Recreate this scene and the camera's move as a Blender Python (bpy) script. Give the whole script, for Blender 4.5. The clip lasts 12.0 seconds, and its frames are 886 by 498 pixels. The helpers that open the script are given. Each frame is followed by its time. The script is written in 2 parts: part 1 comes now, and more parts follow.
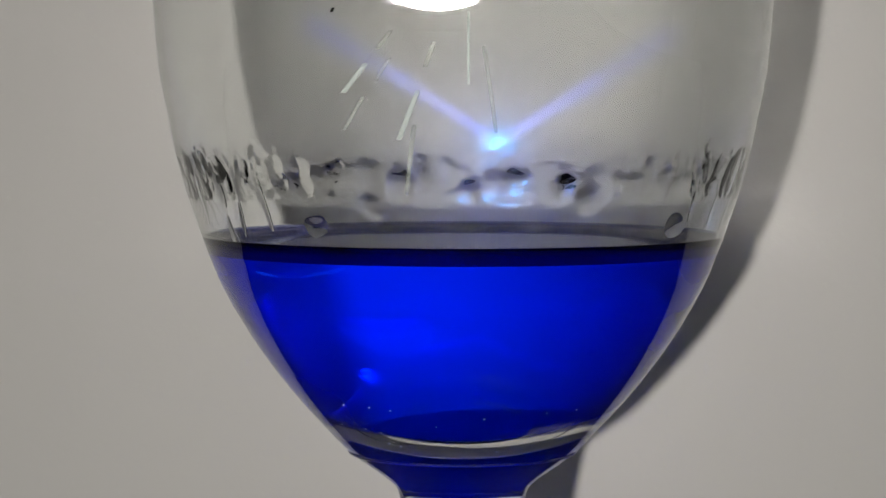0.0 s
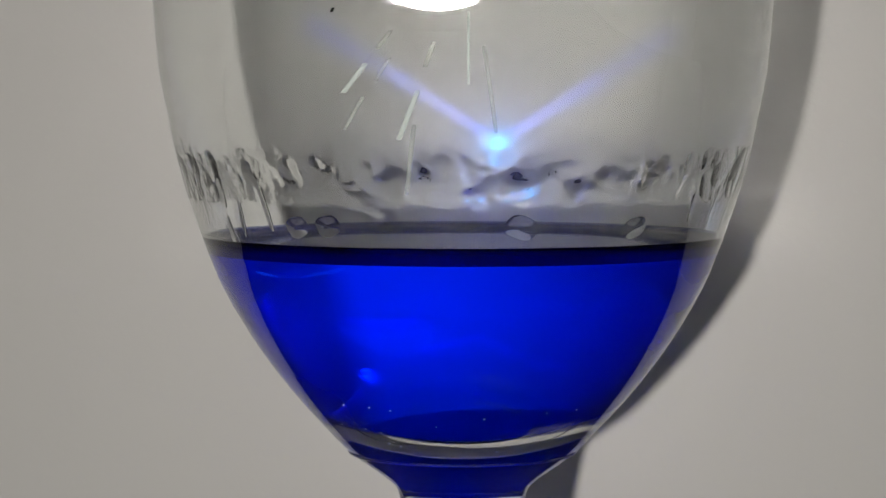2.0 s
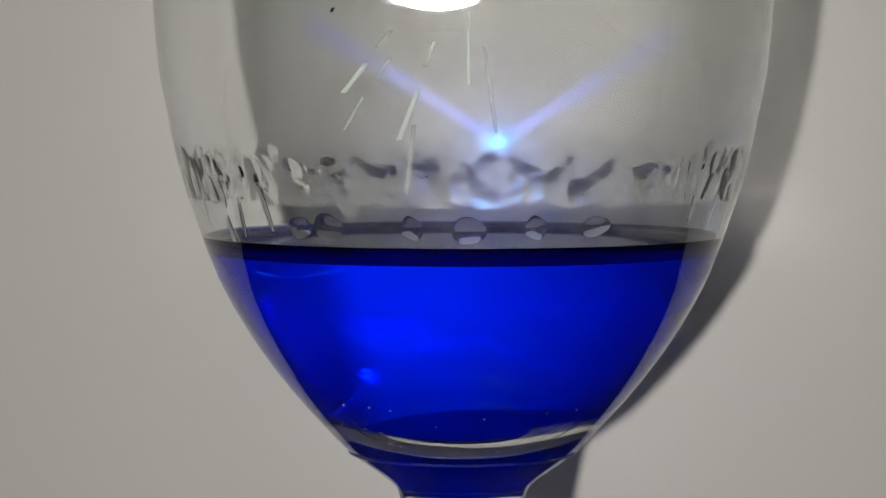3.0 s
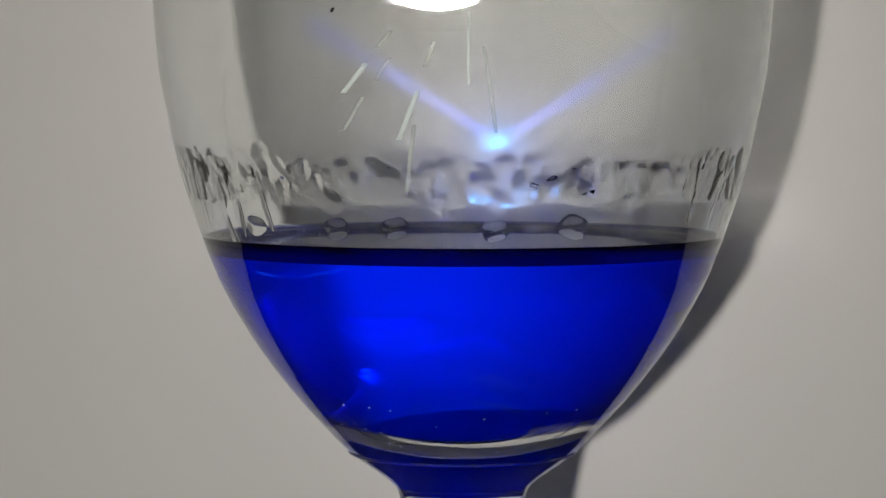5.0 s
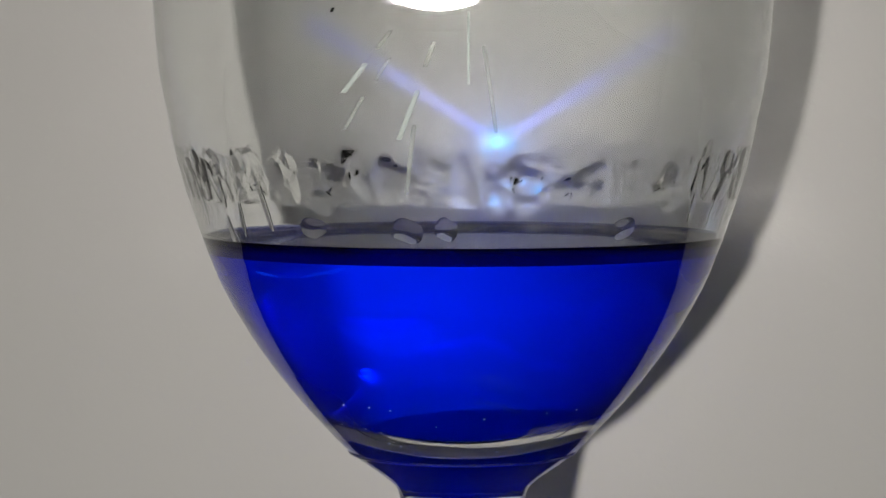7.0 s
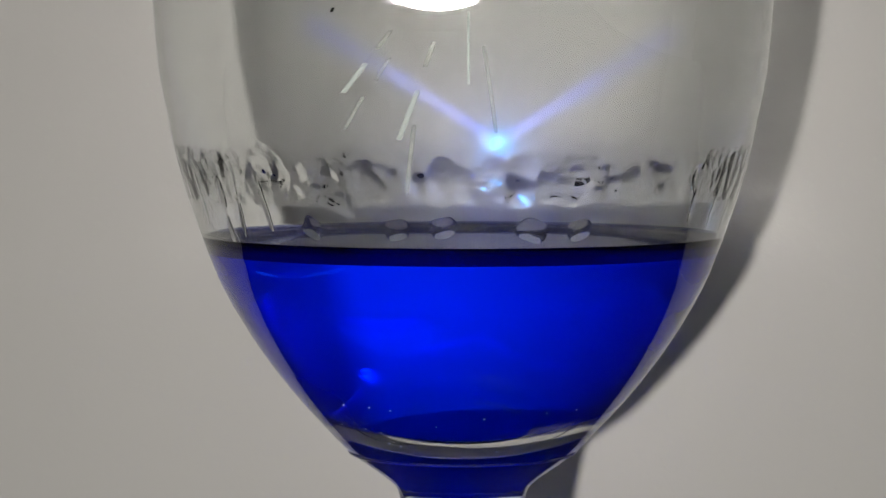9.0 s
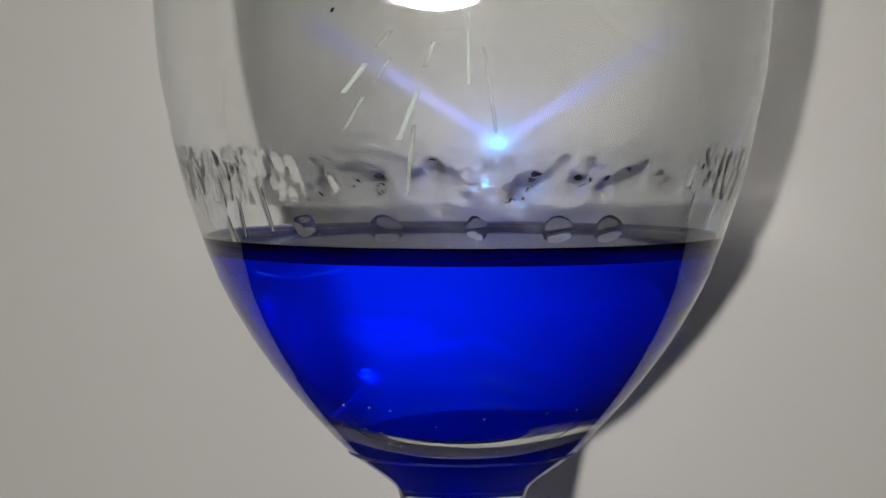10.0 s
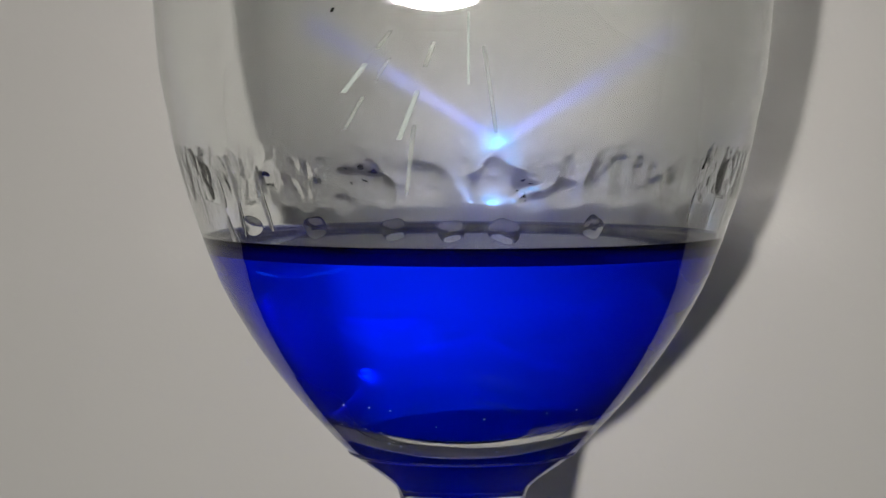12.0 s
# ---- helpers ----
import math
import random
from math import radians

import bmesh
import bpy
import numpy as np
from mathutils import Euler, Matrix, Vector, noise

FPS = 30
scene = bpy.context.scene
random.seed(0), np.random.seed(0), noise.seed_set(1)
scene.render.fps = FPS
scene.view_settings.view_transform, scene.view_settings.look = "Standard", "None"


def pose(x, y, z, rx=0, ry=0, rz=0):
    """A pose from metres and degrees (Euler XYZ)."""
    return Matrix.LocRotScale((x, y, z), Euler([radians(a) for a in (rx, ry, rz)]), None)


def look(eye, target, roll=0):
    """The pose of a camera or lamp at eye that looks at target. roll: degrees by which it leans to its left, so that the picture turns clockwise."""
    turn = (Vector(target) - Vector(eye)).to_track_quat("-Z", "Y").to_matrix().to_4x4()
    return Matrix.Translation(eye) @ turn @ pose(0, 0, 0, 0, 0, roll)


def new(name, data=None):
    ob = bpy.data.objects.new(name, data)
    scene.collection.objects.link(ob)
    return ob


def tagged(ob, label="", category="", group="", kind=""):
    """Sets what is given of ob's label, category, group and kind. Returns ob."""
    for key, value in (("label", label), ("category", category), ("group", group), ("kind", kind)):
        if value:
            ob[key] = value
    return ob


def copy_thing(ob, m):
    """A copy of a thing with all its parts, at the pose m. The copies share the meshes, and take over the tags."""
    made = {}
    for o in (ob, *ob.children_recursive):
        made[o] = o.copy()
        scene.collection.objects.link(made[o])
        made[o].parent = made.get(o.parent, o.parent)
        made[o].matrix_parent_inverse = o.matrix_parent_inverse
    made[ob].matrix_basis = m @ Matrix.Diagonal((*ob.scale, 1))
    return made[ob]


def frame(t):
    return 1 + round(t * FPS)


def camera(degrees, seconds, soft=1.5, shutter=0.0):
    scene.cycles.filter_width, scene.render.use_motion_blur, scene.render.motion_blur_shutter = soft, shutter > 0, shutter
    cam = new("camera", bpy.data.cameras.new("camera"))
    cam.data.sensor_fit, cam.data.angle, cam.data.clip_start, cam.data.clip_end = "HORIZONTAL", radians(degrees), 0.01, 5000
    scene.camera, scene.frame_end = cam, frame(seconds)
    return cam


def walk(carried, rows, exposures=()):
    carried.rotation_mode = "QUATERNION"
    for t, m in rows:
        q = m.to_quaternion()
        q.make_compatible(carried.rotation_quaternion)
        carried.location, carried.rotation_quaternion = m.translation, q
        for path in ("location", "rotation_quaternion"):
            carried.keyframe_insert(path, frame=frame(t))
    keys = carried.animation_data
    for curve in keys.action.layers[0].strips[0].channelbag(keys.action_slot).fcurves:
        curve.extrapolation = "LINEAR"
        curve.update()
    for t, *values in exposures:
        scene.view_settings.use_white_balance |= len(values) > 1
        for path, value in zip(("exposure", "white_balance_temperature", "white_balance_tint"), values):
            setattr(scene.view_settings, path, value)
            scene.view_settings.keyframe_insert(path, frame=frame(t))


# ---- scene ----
S = 0.0735e-3          # metres of the glass's plane to one unit of the drawn outline
Z0 = 0.056             # height of the view's middle over the table
AX, AY = 819.0, 441.0  # the glass's axis and the view's middle in outline units
DIST = 0.364           # from the lens to the glass's axis
WALL = 0.055           # the wall stands this far behind the axis

# ---- camera ----
cam = camera(18.0, 12.0, soft=1.3)
MID = Vector(((784 - AX) * S, 0.0, Z0))
PITCH = radians(3.4)
EYE = MID + Vector((0, -DIST * math.cos(PITCH), DIST * math.sin(PITCH)))
walk(cam, [(0.0, look(EYE, MID, 0.0)), (12.0, look(EYE, MID, 0.0))])

# ---- light ----
world = bpy.data.worlds.new("world")
scene.world = world
world.use_nodes = True
world.node_tree.nodes["Background"].inputs["Color"].default_value = (0.02, 0.02, 0.022, 1)


def area_lamp(name, eye, target, size, power, colour, tall=0.0, spread=180.0):
    data = bpy.data.lights.new(name, "AREA")
    data.shape, data.size, data.energy, data.color = "RECTANGLE" if tall else "DISK", size, power, colour
    data.spread = radians(spread)
    if tall:
        data.size_y = tall
    ob = new(name, data)
    ob.matrix_world = look(eye, target)
    return ob


LAMP = Vector((-0.093, -0.543, Z0 - 0.015))
area_lamp("flash_lamp", LAMP, (0.008, 0, Z0), 0.016, 0.285, (1.0, 0.97, 0.92), spread=60)
# dim fill light added overhead to lift the shadows; no lamp is known there
area_lamp("overhead_fill", (-0.15, -1.2, 1.78), (-0.15, -1.2, 0), 0.13, 1.0, (0.9, 0.96, 1.0))


def on_wall(x, y):
    """The spot of the wall that shows at that place of the view."""
    k = (DIST + WALL) / DIST
    return Vector((MID.x + (x - 784) * S * k, WALL, Z0 + (AY - y) * S * k - WALL * math.tan(PITCH)))


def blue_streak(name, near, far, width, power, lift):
    """A narrow blue lamp added close to the wall, in place of light that the liquid focuses there: it lies on the wall
    as a streak that softens towards its far end.
    """
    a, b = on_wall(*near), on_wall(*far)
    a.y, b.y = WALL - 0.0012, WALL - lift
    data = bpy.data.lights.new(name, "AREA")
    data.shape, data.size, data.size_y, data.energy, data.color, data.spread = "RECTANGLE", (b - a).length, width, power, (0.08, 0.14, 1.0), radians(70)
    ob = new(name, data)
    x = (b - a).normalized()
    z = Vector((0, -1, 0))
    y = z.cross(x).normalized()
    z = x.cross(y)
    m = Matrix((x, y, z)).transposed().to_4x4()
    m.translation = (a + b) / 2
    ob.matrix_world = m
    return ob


# added lamps stand in for the blue V that the liquid throws on the wall
blue_streak("caustic_streak_helper", (868, 243), (545, 40), 0.0008, 0.00010, 0.0038)
blue_streak("caustic_streak_helper", (868, 243), (690, 128), 0.0014, 0.000065, 0.0035)
blue_streak("caustic_streak_helper", (898, 243), (1190, 62), 0.0008, 0.000095, 0.0038)
blue_streak("caustic_streak_helper", (898, 243), (1060, 143), 0.0014, 0.000065, 0.0035)
# more added lamps, for the bright point of the V and its halo
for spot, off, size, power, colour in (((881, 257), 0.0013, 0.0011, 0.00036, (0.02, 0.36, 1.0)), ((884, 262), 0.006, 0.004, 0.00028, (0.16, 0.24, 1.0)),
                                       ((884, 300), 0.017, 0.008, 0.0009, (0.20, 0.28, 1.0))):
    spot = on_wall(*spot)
    area_lamp("caustic_spot_helper", spot + Vector((0, -off, 0)), spot, size, power, colour)


# small added lamps, in place of pale light that the drops throw on the wall on either side of the glass
for spot, off, size, power in (((1355, 385), 0.006, 0.006, 0.00006), ((1332, 360), 0.003, 0.003, 0.00001), ((1455, 428), 0.004, 0.007, 0.000012), ((310, 442), 0.004, 0.005, 0.00001)):
    spot = on_wall(*spot)
    area_lamp("gathered_light_helper", spot + Vector((0, -off, 0)), spot, size, power, (1.0, 0.96, 0.9))


# ---- materials ----
def material(name):
    m = bpy.data.materials.new(name)
    m.use_nodes = True
    t = m.node_tree
    t.nodes.clear()
    out = t.nodes.new("ShaderNodeOutputMaterial")

    def node(kind, inputs=None, operation="", use_clamp=False, interpolation_type=""):
        n = t.nodes.new("ShaderNode" + kind)
        if operation:
            n.operation = operation
        if use_clamp:
            n.use_clamp = True
        if interpolation_type:
            n.interpolation_type = interpolation_type
        for k, v in (inputs or {}).items():
            if isinstance(v, bpy.types.NodeSocket):
                t.links.new(v, n.inputs[k])
            else:
                n.inputs[k].default_value = v
        return n

    def finish(socket):
        t.links.new(socket, out.inputs["Surface"])
        return m
    return node, finish


def plaster(name, colour, rough=0.85):
    node, finish = material(name)
    co = node("TexCoord").outputs["Object"]
    big = node("TexNoise", {"Vector": co, "Scale": 14.0, "Detail": 4.0}).outputs["Fac"]
    fine = node("TexNoise", {"Vector": co, "Scale": 900.0, "Detail": 3.0}).outputs["Fac"]
    mixed = node("MixRGB", {"Fac": big, "Color1": (*[c * 0.96 for c in colour], 1), "Color2": (*[min(1, c * 1.04) for c in colour], 1)}).outputs["Color"]
    bump = node("Bump", {"Height": fine, "Strength": 0.12, "Distance": 0.0004}).outputs["Normal"]
    return finish(node("BsdfPrincipled", {"Base Color": mixed, "Roughness": rough, "Specular IOR Level": 0.2, "Normal": bump}).outputs["BSDF"])


M_WALL = plaster("painted wall", (0.475, 0.463, 0.443))
M_ROOM = plaster("room paint", (0.14, 0.14, 0.14))
M_TABLE = plaster("table paint", (0.05, 0.047, 0.045), 0.95)


def glass(name, ior=1.5, colour=(1, 1, 1), rough=0.0):
    node, finish = material(name)
    return finish(node("BsdfGlass", {"Color": (*colour, 1), "Roughness": rough, "IOR": ior}).outputs["BSDF"])


LEVEL = Z0 + (AY - 413) * S - 0.9e-3   # the height of the liquid's surface


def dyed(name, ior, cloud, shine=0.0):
    """Blue liquid: a clear tinted part, a share that scatters the light, and a glossy surface where it meets the air.
    The light's bright middle and dark sides are painted into the scatter colour.
    """
    node, finish = material(name)
    # edge and surface tints darkened: the waterline's dark band is put into colour
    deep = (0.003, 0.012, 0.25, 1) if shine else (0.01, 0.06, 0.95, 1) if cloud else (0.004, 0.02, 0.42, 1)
    co = node("TexCoord").outputs["Object"]
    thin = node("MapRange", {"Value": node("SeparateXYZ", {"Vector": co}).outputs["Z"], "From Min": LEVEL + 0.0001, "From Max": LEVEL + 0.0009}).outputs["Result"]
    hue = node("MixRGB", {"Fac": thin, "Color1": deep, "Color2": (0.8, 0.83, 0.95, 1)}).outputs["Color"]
    clear = node("BsdfRefraction", {"Color": hue, "Roughness": 0.0, "IOR": ior}).outputs["BSDF"]
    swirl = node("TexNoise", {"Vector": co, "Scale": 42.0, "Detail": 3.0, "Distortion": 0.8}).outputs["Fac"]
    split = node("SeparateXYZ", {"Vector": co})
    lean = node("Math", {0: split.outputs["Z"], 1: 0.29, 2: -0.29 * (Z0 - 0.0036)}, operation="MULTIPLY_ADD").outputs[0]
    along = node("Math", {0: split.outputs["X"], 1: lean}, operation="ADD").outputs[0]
    # painted light: a bright band left of the middle, darker towards both sides
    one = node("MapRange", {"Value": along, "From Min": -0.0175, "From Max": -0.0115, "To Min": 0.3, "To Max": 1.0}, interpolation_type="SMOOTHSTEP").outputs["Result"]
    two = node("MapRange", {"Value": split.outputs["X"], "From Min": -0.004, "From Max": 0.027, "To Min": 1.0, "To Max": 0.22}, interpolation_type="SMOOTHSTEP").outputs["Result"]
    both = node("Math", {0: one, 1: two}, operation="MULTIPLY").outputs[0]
    lit_band = node("Math", {0: swirl, 1: 0.5, 2: node("Math", {0: both, 1: 0.27}, operation="SUBTRACT").outputs[0]}, operation="MULTIPLY_ADD", use_clamp=True).outputs[0]
    tint = node("MixRGB", {"Fac": lit_band, "Color1": (0.0, 0.001, 0.14, 1), "Color2": (0.0, 0.016, 1.0, 1)}).outputs["Color"]
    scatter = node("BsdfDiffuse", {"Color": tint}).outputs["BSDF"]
    mixed = node("MixShader", {0: cloud, 1: clear, 2: scatter}).outputs[0]
    gloss = node("BsdfGlossy", {"Roughness": 0.0}).outputs["BSDF"]
    fac = node("Fresnel", {"IOR": shine or ior}).outputs["Fac"]
    return finish(node("MixShader", {0: fac, 1: mixed, 2: gloss}).outputs[0])


M_GLASS = glass("clear glass", 1.5, (0.985, 0.99, 0.985))
M_DROP = glass("clear liquid", 1.22)
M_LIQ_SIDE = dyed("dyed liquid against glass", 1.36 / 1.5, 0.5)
M_LIQ_EDGE_SHADE = dyed("dyed liquid edge, shade in tint", 1.36 / 1.5, 0.0)
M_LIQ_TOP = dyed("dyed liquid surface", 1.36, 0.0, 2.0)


def shadow_shell_material():
    """For a shell added to cast the bowl's grey shadow: it doesn't bend what is seen through it, but takes part of the
    lamp's light out of its way; faintly mottled.
    """
    node, finish = material("bowl shadow shell")
    co = node("TexCoord").outputs["Object"]
    blot = node("TexNoise", {"Vector": co, "Scale": 130.0, "Detail": 4.0}).outputs["Fac"]
    share = node("Math", {0: blot, 1: 0.55, 2: 0.24}, operation="MULTIPLY_ADD").outputs[0]
    clear = node("BsdfTransparent").outputs["BSDF"]
    thin = node("BsdfRefraction", {"Roughness": 0.0, "IOR": 1.0005}).outputs["BSDF"]
    mixed = node("MixShader", {0: share, 1: clear, 2: thin}).outputs[0]
    fine = node("TexNoise", {"Vector": co, "Scale": 420.0, "Detail": 5.0, "Roughness": 0.7}).outputs["Fac"]
    haze = node("MapRange", {"Value": fine, "From Min": 0.45, "From Max": 0.8, "To Min": 0.0, "To Max": 0.04}).outputs["Result"]
    mottle = node("BsdfDiffuse", {"Color": (0.6, 0.6, 0.58, 1)}).outputs["BSDF"]
    return finish(node("MixShader", {0: haze, 1: mixed, 2: mottle}).outputs[0])


M_SHADOW_SHELL = shadow_shell_material()


# ---- mesh helpers ----
def mesh_ob(name, bm, mats, parent=None, smooth=True):
    me = bpy.data.meshes.new(name)
    bm.normal_update()
    bm.to_mesh(me)
    bm.free()
    for m in (mats if isinstance(mats, (list, tuple)) else [mats]):
        me.materials.append(m)
    for p in me.polygons:
        p.use_smooth = smooth
    ob = new(name, me)
    ob.parent = parent
    return ob


def part(name, bm, mat, parent, label="", smooth=True):
    return tagged(mesh_ob(name, bm, mat, parent, smooth), label)


def spline(points, steps=6):
    """A smooth curve through the points."""
    p = [Vector(q) for q in points]
    p = [2 * p[0] - p[1]] + p + [2 * p[-1] - p[-2]]
    out = []
    for i in range(1, len(p) - 2):
        a, b, c, d = p[i - 1:i + 3]
        for k in range(steps):
            u = k / steps
            out.append(0.5 * (2 * b + (c - a) * u + (2 * a - 5 * b + 4 * c - d) * u * u + (3 * b - a - 3 * c + d) * u ** 3))
    out.append(p[-2])
    return [(max(0.0, q[0]), q[1]) for q in out]


def lathe(bm, profile, n=128, mat=0):
    """Turns a profile of (radius, height) about the z axis; going up the profile the faces look outwards."""
    rings = []
    for r, z in profile:
        if r < 1e-7:
            rings.append([bm.verts.new((0, 0, z))])
        else:
            rings.append([bm.verts.new((r * math.cos(2 * math.pi * k / n), r * math.sin(2 * math.pi * k / n), z)) for k in range(n)])
    for lo, hi in zip(rings, rings[1:]):
        for k in range(n):
            j = (k + 1) % n
            if len(lo) == 1 and len(hi) == 1:
                break
            vs = [lo[0], hi[j], hi[k]] if len(lo) == 1 else [lo[k], lo[j], hi[0]] if len(hi) == 1 else [lo[k], lo[j], hi[j], hi[k]]
            bm.faces.new(vs).material_index = mat
    return bm


def box(bm, lo, hi):
    m = Matrix.LocRotScale((Vector(lo) + Vector(hi)) / 2, None, Vector(hi) - Vector(lo))
    bmesh.ops.create_cube(bm, size=1, matrix=m)
    return bm


def zz(v):
    return Z0 + (AY - v) * S


# ---- room ----
def slab(name, lo, hi, mat, label, category):
    return tagged(mesh_ob(name, box(bmesh.new(), lo, hi), mat, None, False), label, category, kind="structure")


slab("wall_north", (-1.5, WALL, -0.75), (1.5, WALL + 0.1, 1.8), M_WALL, "plain warm grey painted wall behind the glass", "wall")
slab("wall_south", (-1.5, -2.6, -0.75), (1.5, -2.5, 1.8), M_ROOM, "plain painted wall facing the table", "wall")
slab("wall_west", (-1.6, -2.6, -0.75), (-1.5, WALL + 0.1, 1.8), M_ROOM, "plain painted side wall", "wall")
slab("wall_east", (1.5, -2.6, -0.75), (1.6, WALL + 0.1, 1.8), M_ROOM, "plain painted side wall", "wall")
slab("floor", (-1.6, -2.6, -0.85), (1.6, WALL + 0.1, -0.75), M_ROOM, "plain floor of the room", "floor")
slab("ceiling", (-1.6, -2.6, 1.8), (1.6, WALL + 0.1, 1.9), M_ROOM, "plain painted ceiling", "ceiling")
# unseen; set high and dark so the bowl's sides reflect less lit wall
slab("table_top", (-0.6, -0.7, -0.03), (0.6, WALL - 0.002, 0.0), M_TABLE, "plain dark table top against the wall", "table")

# ---- the glass ----
OUTER = [(112, 882), (119, 862), (145, 840), (200, 800), (249, 750), (294, 700), (334, 650), (369, 600), (400, 550), (427, 500), (448, 450),
         (466, 400), (483, 350), (498, 300), (510, 250), (520, 200), (530, 150), (537, 100), (545, 0), (551.5, -100), (553.5, -200), (548, -300), (520, -400), (497, -520)]
outer = [(r * S, zz(v)) for r, v in spline(OUTER)]
CONTACT = 413
THICK = 4
INNER_LOW = [(0, 728), (40, 726), (80, 720), (120, 709), (160, 694), (200, 676), (240, 656), (280, 633), (320, 606), (355, 577), (384, 546), (408, 516)]
INNER_HIGH = [(r - THICK, v) for r, v in OUTER[10:]]
inner_all = spline(INNER_LOW + INNER_HIGH)
wet = [(r * S, zz(v)) for r, v in inner_all if v > CONTACT]
dry = [(r * S, zz(v)) for r, v in inner_all if v <= CONTACT]


def inner_radius(z):
    prof = wet + dry
    for (r0, z0), (r1, z1) in zip(prof, prof[1:]):
        if z0 <= z <= z1:
            return r0 + (r1 - r0) * (z - z0) / max(1e-9, z1 - z0)
    return prof[-1][0]


cz = zz(CONTACT)
cr = inner_radius(cz)
wet.append((cr, cz))
dry.insert(0, (cr, cz))

wine_glass = tagged(new("wine_glass"), "clear short-stemmed wine glass half filled with blue liquid", "wine glass")
stem_z = zz(882)
stem = spline([(0.0335, 0.0), (0.0345, 0.0008), (0.033, 0.002), (0.018, 0.004), (0.008, 0.0065), (0.0068, 0.010), (0.0066, 0.013), (0.0068, stem_z - 0.0075), (0.0074, stem_z - 0.004), (outer[0][0], outer[0][1])])
rim = [(outer[-1][0] - 0.2 * S * 11, outer[-1][1] + 0.0004), (outer[-1][0] - 0.8 * S * 11, outer[-1][1] + 0.0004)]
BAND = zz(348), zz(254)
above = [(inner_radius(BAND[1]), BAND[1])] + [q for q in dry if q[1] > BAND[1]]
below = [q for q in dry if q[1] < BAND[0]] + [(inner_radius(BAND[0]), BAND[0])]


def outer_radius(z):
    for (r0, z0), (r1, z1) in zip(outer, outer[1:]):
        if z0 <= z <= z1:
            return r0 + (r1 - r0) * (z - z0) / max(1e-9, z1 - z0)
    return outer[-1][0]


def shade_top(f):
    """The height to which the shadow-casting lower part of the bowl reaches at that angle: shaped to shade the liquid,
    it dips to either side of an arch at the front and is highest round the back.
    """
    d = abs((f + math.pi / 2 - 0.12 + math.pi) % (2 * math.pi) - math.pi)
    front = 672 + 50 * min(1.0, d / 1.05) ** 2
    u = min(1.0, max(0.0, (d - 1.05) / 0.3))
    return zz(front + (500 - front) * u * u * (3 - 2 * u))


def band(low, high, rows, n=128):
    """A stretch of the bowl's outer face between two heights that vary round it."""
    bm = bmesh.new()
    rings = []
    for j in range(rows + 1):
        ring = []
        for k in range(n):
            f = 2 * math.pi * k / n
            z = low(f) + (high(f) - low(f)) * j / rows
            r = outer_radius(z)
            ring.append(bm.verts.new((r * math.cos(f), r * math.sin(f), z)))
        rings.append(ring)
    for lo, hi in zip(rings, rings[1:]):
        for k in range(n):
            j = (k + 1) % n
            bm.faces.new((lo[k], lo[j], hi[j], hi[k]))
    return bm


# casts a shadow, unlike the belly; its arched edge is made to darken the liquid
part("bowl_base", band(lambda f: outer[0][1], shade_top, 48), M_GLASS, wine_glass, "lower glass of the bowl, arched to shade the liquid")
upper = [(outer_radius(cz), cz)] + [q for q in outer if q[1] > cz]
belly = part("bowl_belly", band(shade_top, lambda f: cz, 60), M_GLASS, wine_glass, "clear glass round the blue liquid")
belly.visible_shadow = False
bm = lathe(bmesh.new(), upper + rim + above[::-1], n=256)
for v in bm.verts:
    # front flattened towards the rim so the lamp's reflection looks wide from the camera
    d = abs(math.atan2(v.co.x, -v.co.y) + 0.086)
    a = 0.14
    if d < 2 * a and v.co.z > zz(256):
        fade = min(1.0, (v.co.z - zz(256)) / (zz(110) - zz(256)))
        fade = fade * fade * (3 - 2 * fade)
        k = a * a - d * d / 2 if d < a else (2 * a - d) ** 2 / 2
        lift = max(0.0, v.co.z - zz(150)) / (zz(8) - zz(150))
        v.co.x *= 1 - k * (fade + 0.125 * lift)
        v.co.y *= 1 - k * (fade + 0.125 * lift)
bowl = part("bowl", lathe(bm, below[::-1], n=256), M_GLASS, wine_glass, "thin clear glass bowl")
part("stem", lathe(bmesh.new(), stem[24:]), M_GLASS, wine_glass, "clear glass stem")
part("foot", lathe(bmesh.new(), [(0, 0.0)] + stem[:25]), M_GLASS, wine_glass, "round clear glass foot")
bm = bmesh.new()
ring = [(200 * S + 0.00028 * math.cos(a), zz(800) + 0.0002 * math.sin(a)) for a in [2 * math.pi * k / 10 for k in range(11)]]
lathe(bm, ring)
part("seam", bm, M_GLASS, wine_glass, "fine raised seam round the base of the bowl")

bowl.visible_shadow = False
# see-through shell added inside the bowl only to throw its shadow on the wall
part("shadow_shell", lathe(bmesh.new(), [(r - 0.0001, z) for r, z in dry[:-6]]), M_SHADOW_SHELL, wine_glass, "added see-through shell that casts the shadow of the bowl")

# ---- the blue liquid ----
H = 0.9e-3
A = 0.9e-3
flat = cz - 2.2e-3
bm = bmesh.new()
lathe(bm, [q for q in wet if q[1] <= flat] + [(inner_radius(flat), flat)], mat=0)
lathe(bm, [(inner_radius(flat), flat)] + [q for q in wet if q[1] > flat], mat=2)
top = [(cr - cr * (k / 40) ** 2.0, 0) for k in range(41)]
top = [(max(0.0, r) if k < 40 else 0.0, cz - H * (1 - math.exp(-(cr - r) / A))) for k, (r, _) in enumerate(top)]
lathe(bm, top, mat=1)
bmesh.ops.remove_doubles(bm, verts=bm.verts, dist=1e-7)
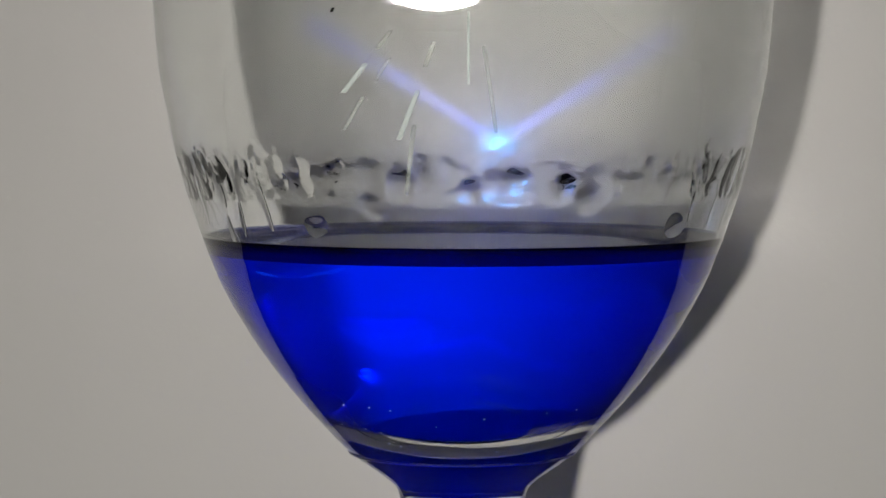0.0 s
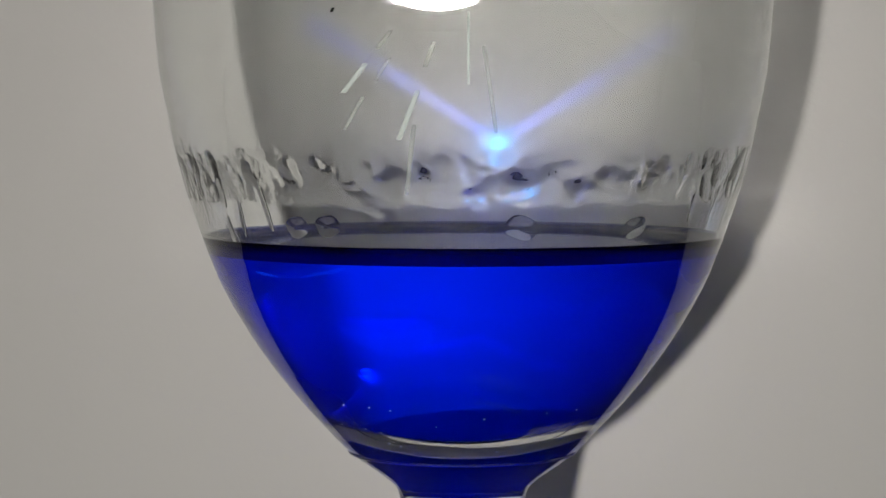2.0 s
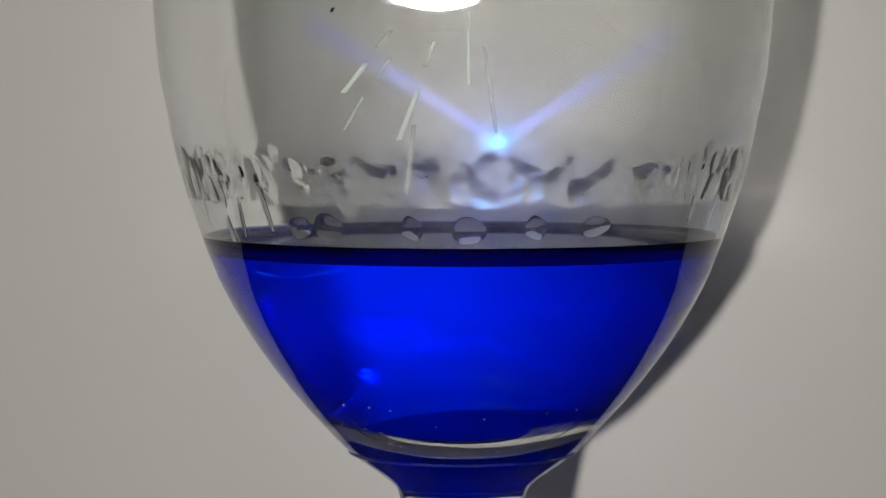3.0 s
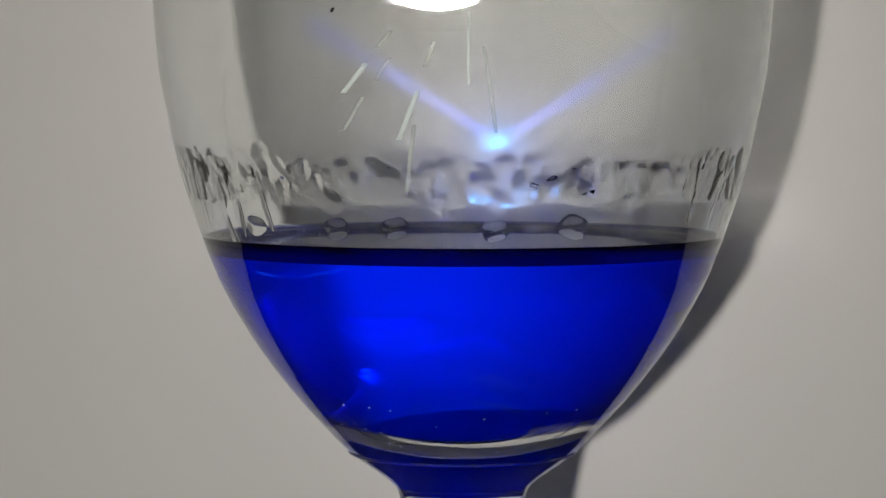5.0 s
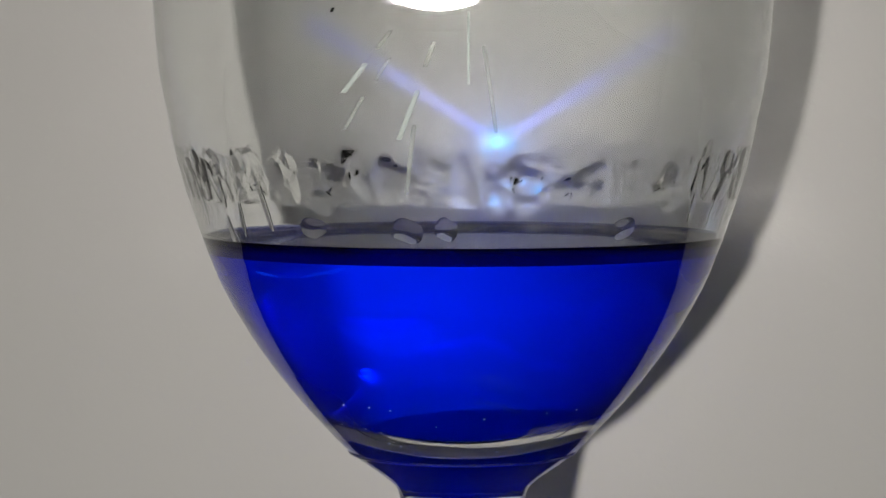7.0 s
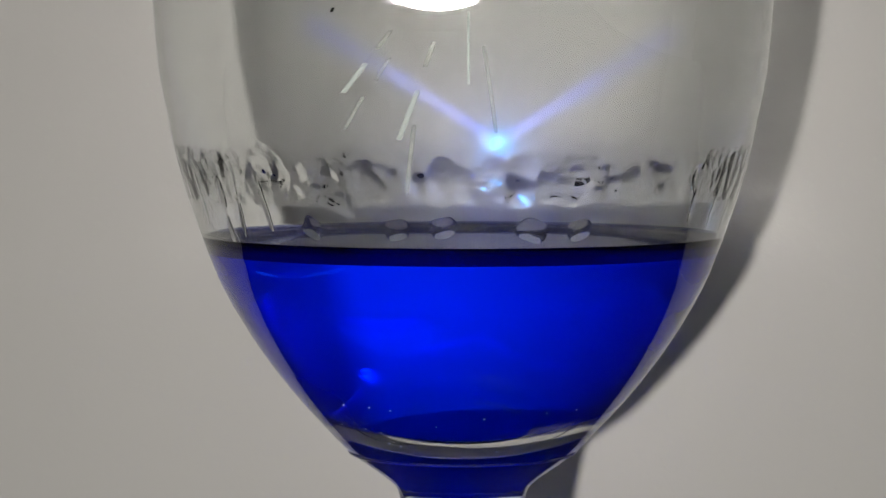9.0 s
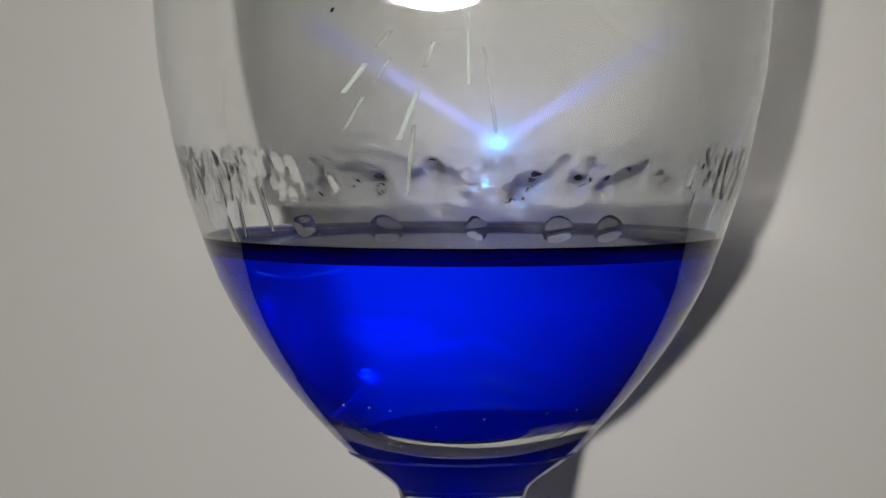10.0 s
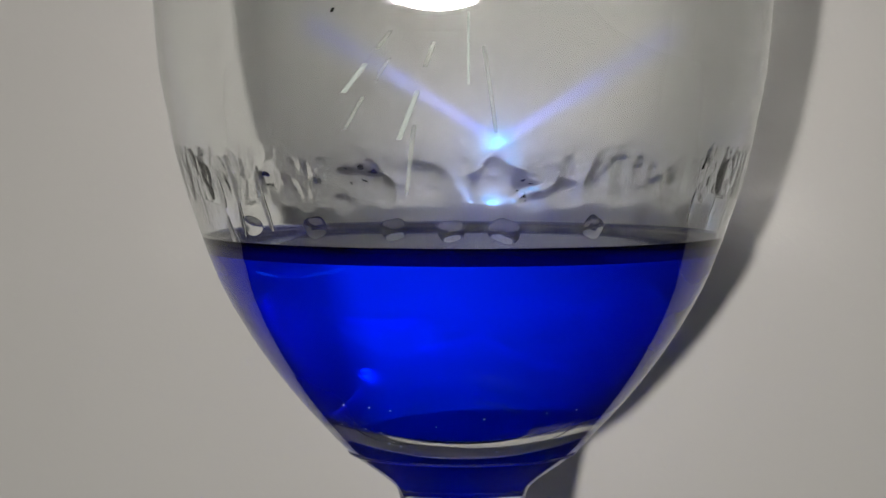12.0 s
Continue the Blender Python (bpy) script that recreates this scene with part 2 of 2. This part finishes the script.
liquid = tagged(mesh_ob("blue_liquid", bm, [M_LIQ_SIDE, M_LIQ_TOP, M_LIQ_EDGE_SHADE]), "clear deep blue dyed liquid in the wine glass", "liquid")


# ---- small blue lamps added before the liquid, in place of light that the round glass gathers on it ----
def liquid_spot(x, y, off):
    r, f, z = 0.03, 0.0, Z0
    for _ in range(8):
        k = 1 - r * math.cos(f) / DIST
        z = Z0 + (AY - y) * S * k + r * math.cos(f) * math.tan(PITCH)
        r = inner_radius(z) + off
        f = math.asin(max(-0.98, min(0.98, ((x - 784) * S * k + MID.x) / r)))
    return Vector((r * math.sin(f), -r * math.cos(f), z))


for x, y, off, size, power, green in ((656, 655, 0.0007, 0.0006, 0.00010, 0.5), (655, 650, 0.0010, 0.0014, 0.00010, 0.35), (672, 625, 0.004, 0.013, 0.00045, 0.03)):
    place = liquid_spot(x, y, off)
    area_lamp("gathered_light_helper", place, (0, 0, place.z), size, power, (0.0, green, 1.0))


def liquid_streak(a, b, width, power, green=0.1):
    """A narrow blue lamp added close before the liquid, in place of the bright line of light that the curved glass
    draws on it.
    """
    p, q = liquid_spot(*a, 0.0012), liquid_spot(*b, 0.0012)
    data = bpy.data.lights.new("gathered_light_helper", "AREA")
    data.shape, data.size, data.size_y, data.energy, data.color = "RECTANGLE", (q - p).length, width, power, (0.0, green, 1.0)
    ob = new("gathered_light_helper", data)
    x = (q - p).normalized()
    z = Vector(((p + q).x, (p + q).y, 0)).normalized()
    y = z.cross(x).normalized()
    m = Matrix((x, y, x.cross(y))).transposed().to_4x4()
    m.translation = (p + q) / 2
    ob.matrix_world = m


for a, b, width, power in (((735, 622), (850, 598), 0.0010, 0.00003), ((850, 598), (1000, 648), 0.0010, 0.00003), ((440, 490), (600, 486), 0.0006, 0.00006),
                           ((530, 690), (650, 672), 0.0008, 0.00007)):
    liquid_streak(a, b, width, power)


# ---- climbing film and tears on the inside of the bowl ----
def wall_pose(angle, z, sink=0.0, roll=0.0):
    """A pose on the inner side of the bowl: x runs round the bowl, y up the wall, z out through the glass."""
    e = 0.0015
    slope = (inner_radius(z + e) - inner_radius(z - e)) / (2 * e)
    c, d = math.cos(angle), math.sin(angle)
    t = Vector((-d, c, 0))
    u = Vector((slope * c, slope * d, 1)).normalized()
    n = t.cross(u)
    m = Matrix((t, u, n)).transposed().to_4x4()
    r = inner_radius(z) - sink
    m.translation = (r * c, r * d, z)
    return m @ pose(0, 0, 0, 0, 0, roll)


def bearing(x, row=395):
    """The angle round the bowl of a spot on its front that shows at x."""
    r = inner_radius(zz(row))
    f = 0.0
    for _ in range(6):
        f = math.asin(max(-0.985, min(0.985, (x - AX) * S * (1 - r * math.cos(f) / DIST) / r)))
    return -math.pi / 2 + f


def tear_mesh(name, w, h, d, tail, seed):
    """A drop that clings to the wall: its back follows the round wall, its front bulges inwards; fuller below, drawn out above."""
    rng = random.Random(seed)
    bm = bmesh.new()
    lean, fat = rng.uniform(-0.12, 0.12), rng.uniform(0.93, 1.07)
    n, rows = 28, 9
    wave = [(rng.uniform(0, 0.07), rng.uniform(0, 6.28)) for _ in range(3)]
    rings = []
    for side in (0, 1):
        for j in range(rows + 1):
            q = j / rows if side == 0 else 1 - j / rows
            if side and j == 0:
                continue
            ring = []
            for k in range(n):
                f = 2 * math.pi * k / n
                edge = 1 + sum(a * math.cos((i + 2) * f + p) for i, (a, p) in enumerate(wave))
                x, y = q * edge * math.cos(f), q * edge * math.sin(f)
                x *= (1 - tail * max(0.0, y) ** 1.5) * fat
                sag = -d * (1 - q * q) ** 1.25 * (1 - 0.3 * y) if side else 0.0
                px, py = x * w + lean * w * y, y * h * (1 + 0.7 * tail * max(0.0, y))
                ring.append(bm.verts.new((px, py, -0.00004 - px * px / 0.066 + sag)))
                if q == 0:
                    break
            rings.append(ring)
    for lo, hi in zip(rings, rings[1:]):
        for k in range(n):
            j = (k + 1) % n
            bm.faces.new([lo[0], hi[j], hi[k]] if len(lo) == 1 else [lo[k], lo[j], hi[0]] if len(hi) == 1 else [lo[k], lo[j], hi[j], hi[k]])
    bmesh.ops.recalc_face_normals(bm, faces=bm.faces)
    rim = set(rings[rows])
    bmesh.ops.split_edges(bm, edges=[e for e in bm.edges if e.verts[0] in rim and e.verts[1] in rim])
    me = bpy.data.meshes.new(name)
    bm.normal_update()
    bm.to_mesh(me)
    bm.free()
    me.materials.append(M_DROP)
    for p in me.polygons:
        p.use_smooth = True
    return me


TEARS = [tear_mesh("tear", *q) for q in (
    (0.0019, 0.0016, 0.00020, 0.0, 1), (0.0016, 0.0014, 0.00018, 0.1, 2), (0.0021, 0.0017, 0.00022, 0.05, 3), (0.0015, 0.0015, 0.00017, 0.1, 4),
    (0.0018, 0.0014, 0.00019, 0.0, 5))]
BEADS = [tear_mesh("bead", *q) for q in (
    (0.0013, 0.0014, 0.00016, 0.1, 11), (0.0019, 0.0017, 0.00022, 0.1, 12), (0.0009, 0.0009, 0.00012, 0.0, 13), (0.0015, 0.0019, 0.00020, 0.15, 14),
    (0.0023, 0.0017, 0.00025, 0.2, 15))]


def climbing_film(seed, lo, hi):
    """The lumpy inner face of a band of liquid that has crept up the wall and gathers in drops; it closes the gap left in the bowl's inner face."""
    n, rows = 900, 64
    rnd = np.random.RandomState(seed)
    f = np.arange(n) * 2 * math.pi / n
    z = np.linspace(lo, hi, rows + 1)
    r = np.array([inner_radius(q) for q in z])
    mean = float(r.mean())
    F, Z = np.meshgrid(f, z)
    t = np.zeros_like(F)
    span = hi - lo
    for _ in range(420):
        # many small lumps, some broad ones, the largest hanging along the lower edge
        size = 0.0005 + 0.0016 * rnd.rand() ** 1.5
        up = rnd.rand()
        if up < 0.3:
            size *= 1.25
        cf, czed = rnd.rand() * 2 * math.pi, lo + size + 0.0003 + (span - 2 * size - 0.0012) * up
        turn, long = rnd.uniform(-0.7, 0.7), rnd.uniform(0.9, 1.7)
        dx = (F - cf + math.pi) % (2 * math.pi) - math.pi
        dx, dz = dx * mean, Z - czed
        a, b = dx * math.cos(turn) + dz * math.sin(turn), (dz * math.cos(turn) - dx * math.sin(turn)) / long
        q = np.clip(1 - (a * a + b * b) / size ** 2, 0, 1)
        t = np.maximum(t, 0.112 * size * q ** 1.1 * rnd.uniform(0.6, 1.2))
    u = (Z - lo) / span
    t *= np.clip(np.minimum(u, 1 - u) * 12, 0, 1)
    t += 0.00003 * np.clip(np.minimum(u, 1 - u) * 6, 0, 1)
    rim = r[:, None] - t
    verts = np.stack([rim * np.cos(F), rim * np.sin(F), Z], 2).reshape(-1, 3).tolist()
    faces = []
    for j in range(rows):
        for k in range(n):
            a, b, c, d = j * n + k, j * n + (k + 1) % n, (j + 1) * n + (k + 1) % n, (j + 1) * n + k
            faces.append((d, c, b, a))
    me = bpy.data.meshes.new("climbing_film")
    me.from_pydata(verts, [], faces)
    me.materials.append(M_GLASS)
    for p in me.polygons:
        p.use_smooth = True
    ob = tagged(new("climbing_film", me), "lumpy clear band of liquid creeping up the glass", "liquid film", kind="stuff")
    ob.visible_shadow = False
    return ob


FILMS = [climbing_film(1, BAND[0], BAND[1])]


def tear(mesh):
    ob = new("tear", mesh)
    ob.visible_shadow = False
    return tagged(ob, "clear rounded tear of liquid clinging to the glass", "drop", "tears on the glass wall")


rng = random.Random(5)
HELD = []
for k in range(64):
    HELD.append((tear(rng.choice(BEADS)), 2 * math.pi * (k + rng.random()) / 64, zz(rng.uniform(268, 335))))

RUNNEL = [tear_mesh("runnel", *q) for q in ((0.0005, 0.0036, 0.00022, 0.1, 21), (0.0007, 0.0022, 0.00026, 0.1, 22), (0.0004, 0.0026, 0.0002, 0.0, 23))]
for k, (x, row) in enumerate(((359, 345), (392, 330), (428, 372), (466, 345), (1222, 352), (1256, 362), (1276, 380), (410, 395))):
    ob = tear(RUNNEL[k % 3])
    ob.matrix_world = wall_pose(bearing(x, row), zz(row), 0, (-4, 3, -7, 6, 5, -3, 4, 2)[k])

DROPS = []   # (tear, its visits to the lower edge): each tear runs down, sinks, and is carried up again behind
TURN = 1.9   # seconds before a tear that has sunk can run down again


def tears(t, resting, sliding=()):
    for x, slides in [(x, False) for x in resting] + [(x, True) for x in sliding]:
        free = [d for d in DROPS if d[1][-1][1] + 0.5 + TURN < t - 0.5]
        if free:
            drop = max(free, key=lambda d: t - d[1][-1][1])
        else:
            drop = (tear(rng.choice(TEARS)), [])
            DROPS.append(drop)
        drop[1].append((bearing(x, 350 if slides else 395), t, slides))


tears(0.0, (559, 1190), (645, 1038))
tears(0.5, (487, 612, 662, 754, 819, 938, 1111), (539, 1205))
tears(1.0, (450, 507, 668, 833, 1030), (568, 774, 970))
tears(1.5, (596, 985), (820, 902, 1150))
tears(2.0, (525, 579, 918, 1119), (660,))
tears(2.5, (473, 677, 953, 1047, 1130, 1213), (577, 786, 892))
tears(3.0, (530, 580, 726, 826, 944, 1049))
tears(3.5, (505, 640, 790, 1010), (890,))
tears(4.0, (560, 700, 850, 960, 1120))
tears(4.5, (480, 610, 745, 915, 1060), (1170,))
tears(5.0, (453, 594, 697, 873, 1010), (774, 1110))
tears(5.5, (507, 582, 777, 935, 1084), (539,))
tears(6.0, (578, 628, 806, 896, 1038), (1156,))
tears(6.5, (487, 655, 790, 948, 1125, 1199))
tears(7.0, (553, 717, 786, 1099), (927, 1185))
tears(7.5, (470, 625, 870, 1000, 1140))
tears(8.0, (540, 690, 800, 950, 1075), (610,))
tears(8.5, (500, 650, 760, 905, 1180))
tears(9.0, (552, 699, 781, 938, 1021), (605,))
tears(9.5, (487, 615, 780, 984, 1127), (502, 642, 904))
tears(10.0, (539, 680, 840, 984, 1073), (769, 909))
tears(10.5, (467, 609, 757, 898, 981, 1067))
tears(11.0, (510, 615, 803, 928, 1150))
tears(11.5, (657, 786, 1116), (550, 896))
tears(12.0, (447, 557, 694, 795, 889, 1044), (605, 938, 1179))


# ---- tiny bubbles that cling inside the glass round the bottom of the liquid ----
M_BUBBLE = plaster("pale bubble", (0.55, 0.62, 0.85), 0.2)
bm = bmesh.new()
bmesh.ops.create_icosphere(bm, subdivisions=2, radius=0.00012)
bubble_ob = mesh_ob("bubble", bm, M_BUBBLE)
tagged(bubble_ob, "tiny pale air bubble clinging inside the glass", "bubble", "bubbles in the liquid")
sow = random.Random(31)
for k in range(16):
    x, y = sow.uniform(630, 1010), sow.uniform(676, 735)
    place = liquid_spot(x, y, 0.0004)
    if k:
        copy_thing(bubble_ob, Matrix.Translation(place) @ Matrix.Scale(sow.uniform(0.6, 1.1), 4))
    else:
        bubble_ob.location = place


# ---- painted glare streaks, and specks, on the bowl ----
def front_spot(x, y):
    """The spot on the front of the bowl that shows at that place of the view."""
    r, f, z = 0.039, 0.0, Z0
    for _ in range(8):
        k = 1 - r * math.cos(f) / DIST
        z = Z0 + (AY - y) * S * k + r * math.cos(f) * math.tan(PITCH)
        r = outer_radius(z)
        f = math.asin(max(-0.98, min(0.98, ((x - 784) * S * k + MID.x) / r)))
    return -math.pi / 2 + f, z


def sliver_material(name, colour, share):
    node, finish = material(name)
    matte = node("BsdfDiffuse", {"Color": (*colour, 1)}).outputs["BSDF"]
    clear = node("BsdfTransparent").outputs["BSDF"]
    return finish(node("MixShader", {0: share, 1: clear, 2: matte}).outputs[0])


M_GLARE = sliver_material("bright glare streak", (0.66, 0.74, 0.68), 0.42)
M_FAINT_GLARE = sliver_material("faint glare streak", (0.60, 0.66, 0.58), 0.2)
M_SPECK = sliver_material("dark speck", (0.03, 0.03, 0.03), 0.8)


def surface_sliver(name, a, b, width, mat, label):
    """A shallow sliver that follows the outside of the bowl from one spot to another."""
    f0, z0 = front_spot(*a)
    f1, z1 = front_spot(*b)
    bm = bmesh.new()
    rings = []
    n = 6
    for k in range(n + 1):
        u = k / n
        f, z = f0 + (f1 - f0) * u, z0 + (z1 - z0) * u
        w = width * (1.0 if 0 < k < n else 0.95)
        rings.append([bm.verts.new(((outer_radius(z) + h) * math.cos(f + s * w / 0.04), (outer_radius(z) + h) * math.sin(f + s * w / 0.04), z))
                      for s, h in ((-0.5, 0.000005), (0.5, 0.000005), (0.4, 0.00002), (-0.4, 0.00002))])
    for p, q in zip(rings, rings[1:]):
        for i in range(4):
            bm.faces.new((p[i], p[(i + 1) % 4], q[(i + 1) % 4], q[i]))
    bm.faces.new(rings[0][::-1])
    bm.faces.new(rings[-1])
    return part(name, bm, mat, wine_glass, label)


# streaks of glare from the lamp, put on the bowl as pale slivers
for a, b, w, m in (((692, 55), (668, 88), 0.0006, M_FAINT_GLARE), ((648, 113), (608, 165), 0.0008, M_GLARE), ((690, 103), (666, 143), 0.0005, M_FAINT_GLARE),
                   ((643, 172), (610, 230), 0.0006, M_FAINT_GLARE), ((768, 76), (752, 120), 0.0006, M_FAINT_GLARE), ((740, 160), (706, 248), 0.0007, M_GLARE),
                   ((733, 222), (720, 345), 0.0006, M_FAINT_GLARE), ((829, 22), (829, 150), 0.0003, M_GLARE), ((856, 82), (878, 236), 0.0005, M_FAINT_GLARE)):
    surface_sliver("surface_sliver", a, b, w, m, "pale streak of lamp glare painted on the glass")
surface_sliver("speck", (591, 15), (587, 23), 0.0004, M_SPECK, "dark speck on the glass")
surface_sliver("speck", (1246, 290), (1242, 300), 0.0005, M_SPECK, "dark speck on the glass")


# ---- what moves ----
def clipped(rows):
    """The rows from the clip's start to its end, as poses; a row before the start is drawn on to it."""
    def at(t):
        for p, q in zip(rows, rows[1:]):
            if p[0] <= t <= q[0]:
                u = (t - p[0]) / max(1e-6, q[0] - p[0])
                return [a + (b - a) * u for a, b in zip(p[1:], q[1:])]
        return rows[-1][1:] if t > rows[-1][0] else rows[0][1:]
    kept = [(0.0, at(0.0))] + [(r[0], r[1:]) for r in rows if 0.03 < r[0] < 11.97] + [(12.0, at(12.0))]
    out = [kept[0]]
    for (t0, p), (t1, q) in zip(kept, kept[1:]):
        # stay on the round wall: short steps round the bowl and up it
        n = max(1, math.ceil(max(abs(q[0] - p[0]) / 0.25, abs(q[1] - p[1]) / 0.004)))
        n = min(n, max(1, int((t1 - t0) / 0.04)))
        for k in range(1, n + 1):
            u = k / n
            out.append((t0 + (t1 - t0) * u, [a + (b - a) * u for a, b in zip(p, q)]))
    return [(t, wall_pose(*q)) for t, q in out]


def motions():
    moves = random.Random(9)
    for k, ob in enumerate(FILMS):
        walk(ob, [(t, pose(0, 0, 0, 0, 0, 3.0 * t + moves.uniform(-4, 4))) for t in range(13)])
    for ob, f, z in HELD:
        rows, t, roll = [], 0.0, moves.uniform(-25, 25)
        drift = moves.uniform(-0.02, 0.02)
        while t < 12.0:
            rows.append((t, wall_pose(f + drift * t + moves.uniform(-0.03, 0.03), z + moves.uniform(-0.001, 0.001), 0.00022, roll + moves.uniform(-15, 15))))
            t += moves.uniform(0.4, 0.9)
        rows.append((12.0, wall_pose(f + drift * 12, z, 0.00022, roll)))
        walk(ob, rows)
    for ob, visits in DROPS:
        rows = []
        for n, (f, t, slides) in enumerate(visits):
            side = 1 if math.cos(f) > 0 else -1
            high, rest = zz(moves.uniform(288, 318)), zz(moves.uniform(379, 385))
            middle, low = zz(moves.uniform(338, 346)), zz(560)
            if n == 0:
                rows.append((-0.01, f + side * moves.uniform(0.3, 1.0) * min(1.5, 0.6 * t), zz(moves.uniform(275, 325)), 0))
            if slides:
                steps = [(t - 0.25, high), (t, middle), (t + 0.15, rest), (t + 0.3, rest), (t + 0.55, low)]
            else:
                steps = [(t - 0.45, high), (t - 0.2, rest), (t, rest), (t + 0.2, rest), (t + 0.5, low)]
            rows += [(u, f, z, 0.008 if z == low else 0.00018) for u, z in steps]
            if n + 1 < len(visits):
                g, u = visits[n + 1][0], visits[n + 1][1]
                home = 1 if math.cos(g) > 0 else -1
                rear = math.pi / 2 - home * moves.uniform(0.2, 0.9)
                end = rows[-1][0]
                rear -= 0 if home > 0 else 2 * math.pi
                rows.append((end + 0.1, f, low, 0.02))
                rows.append((end + 0.6, rear, low, 0.02))
                rows.append((end + 0.75, rear, low, 0.008))
                rows.append((end + 1.0, rear, high, 0))
        walk(ob, clipped(rows))



motions()
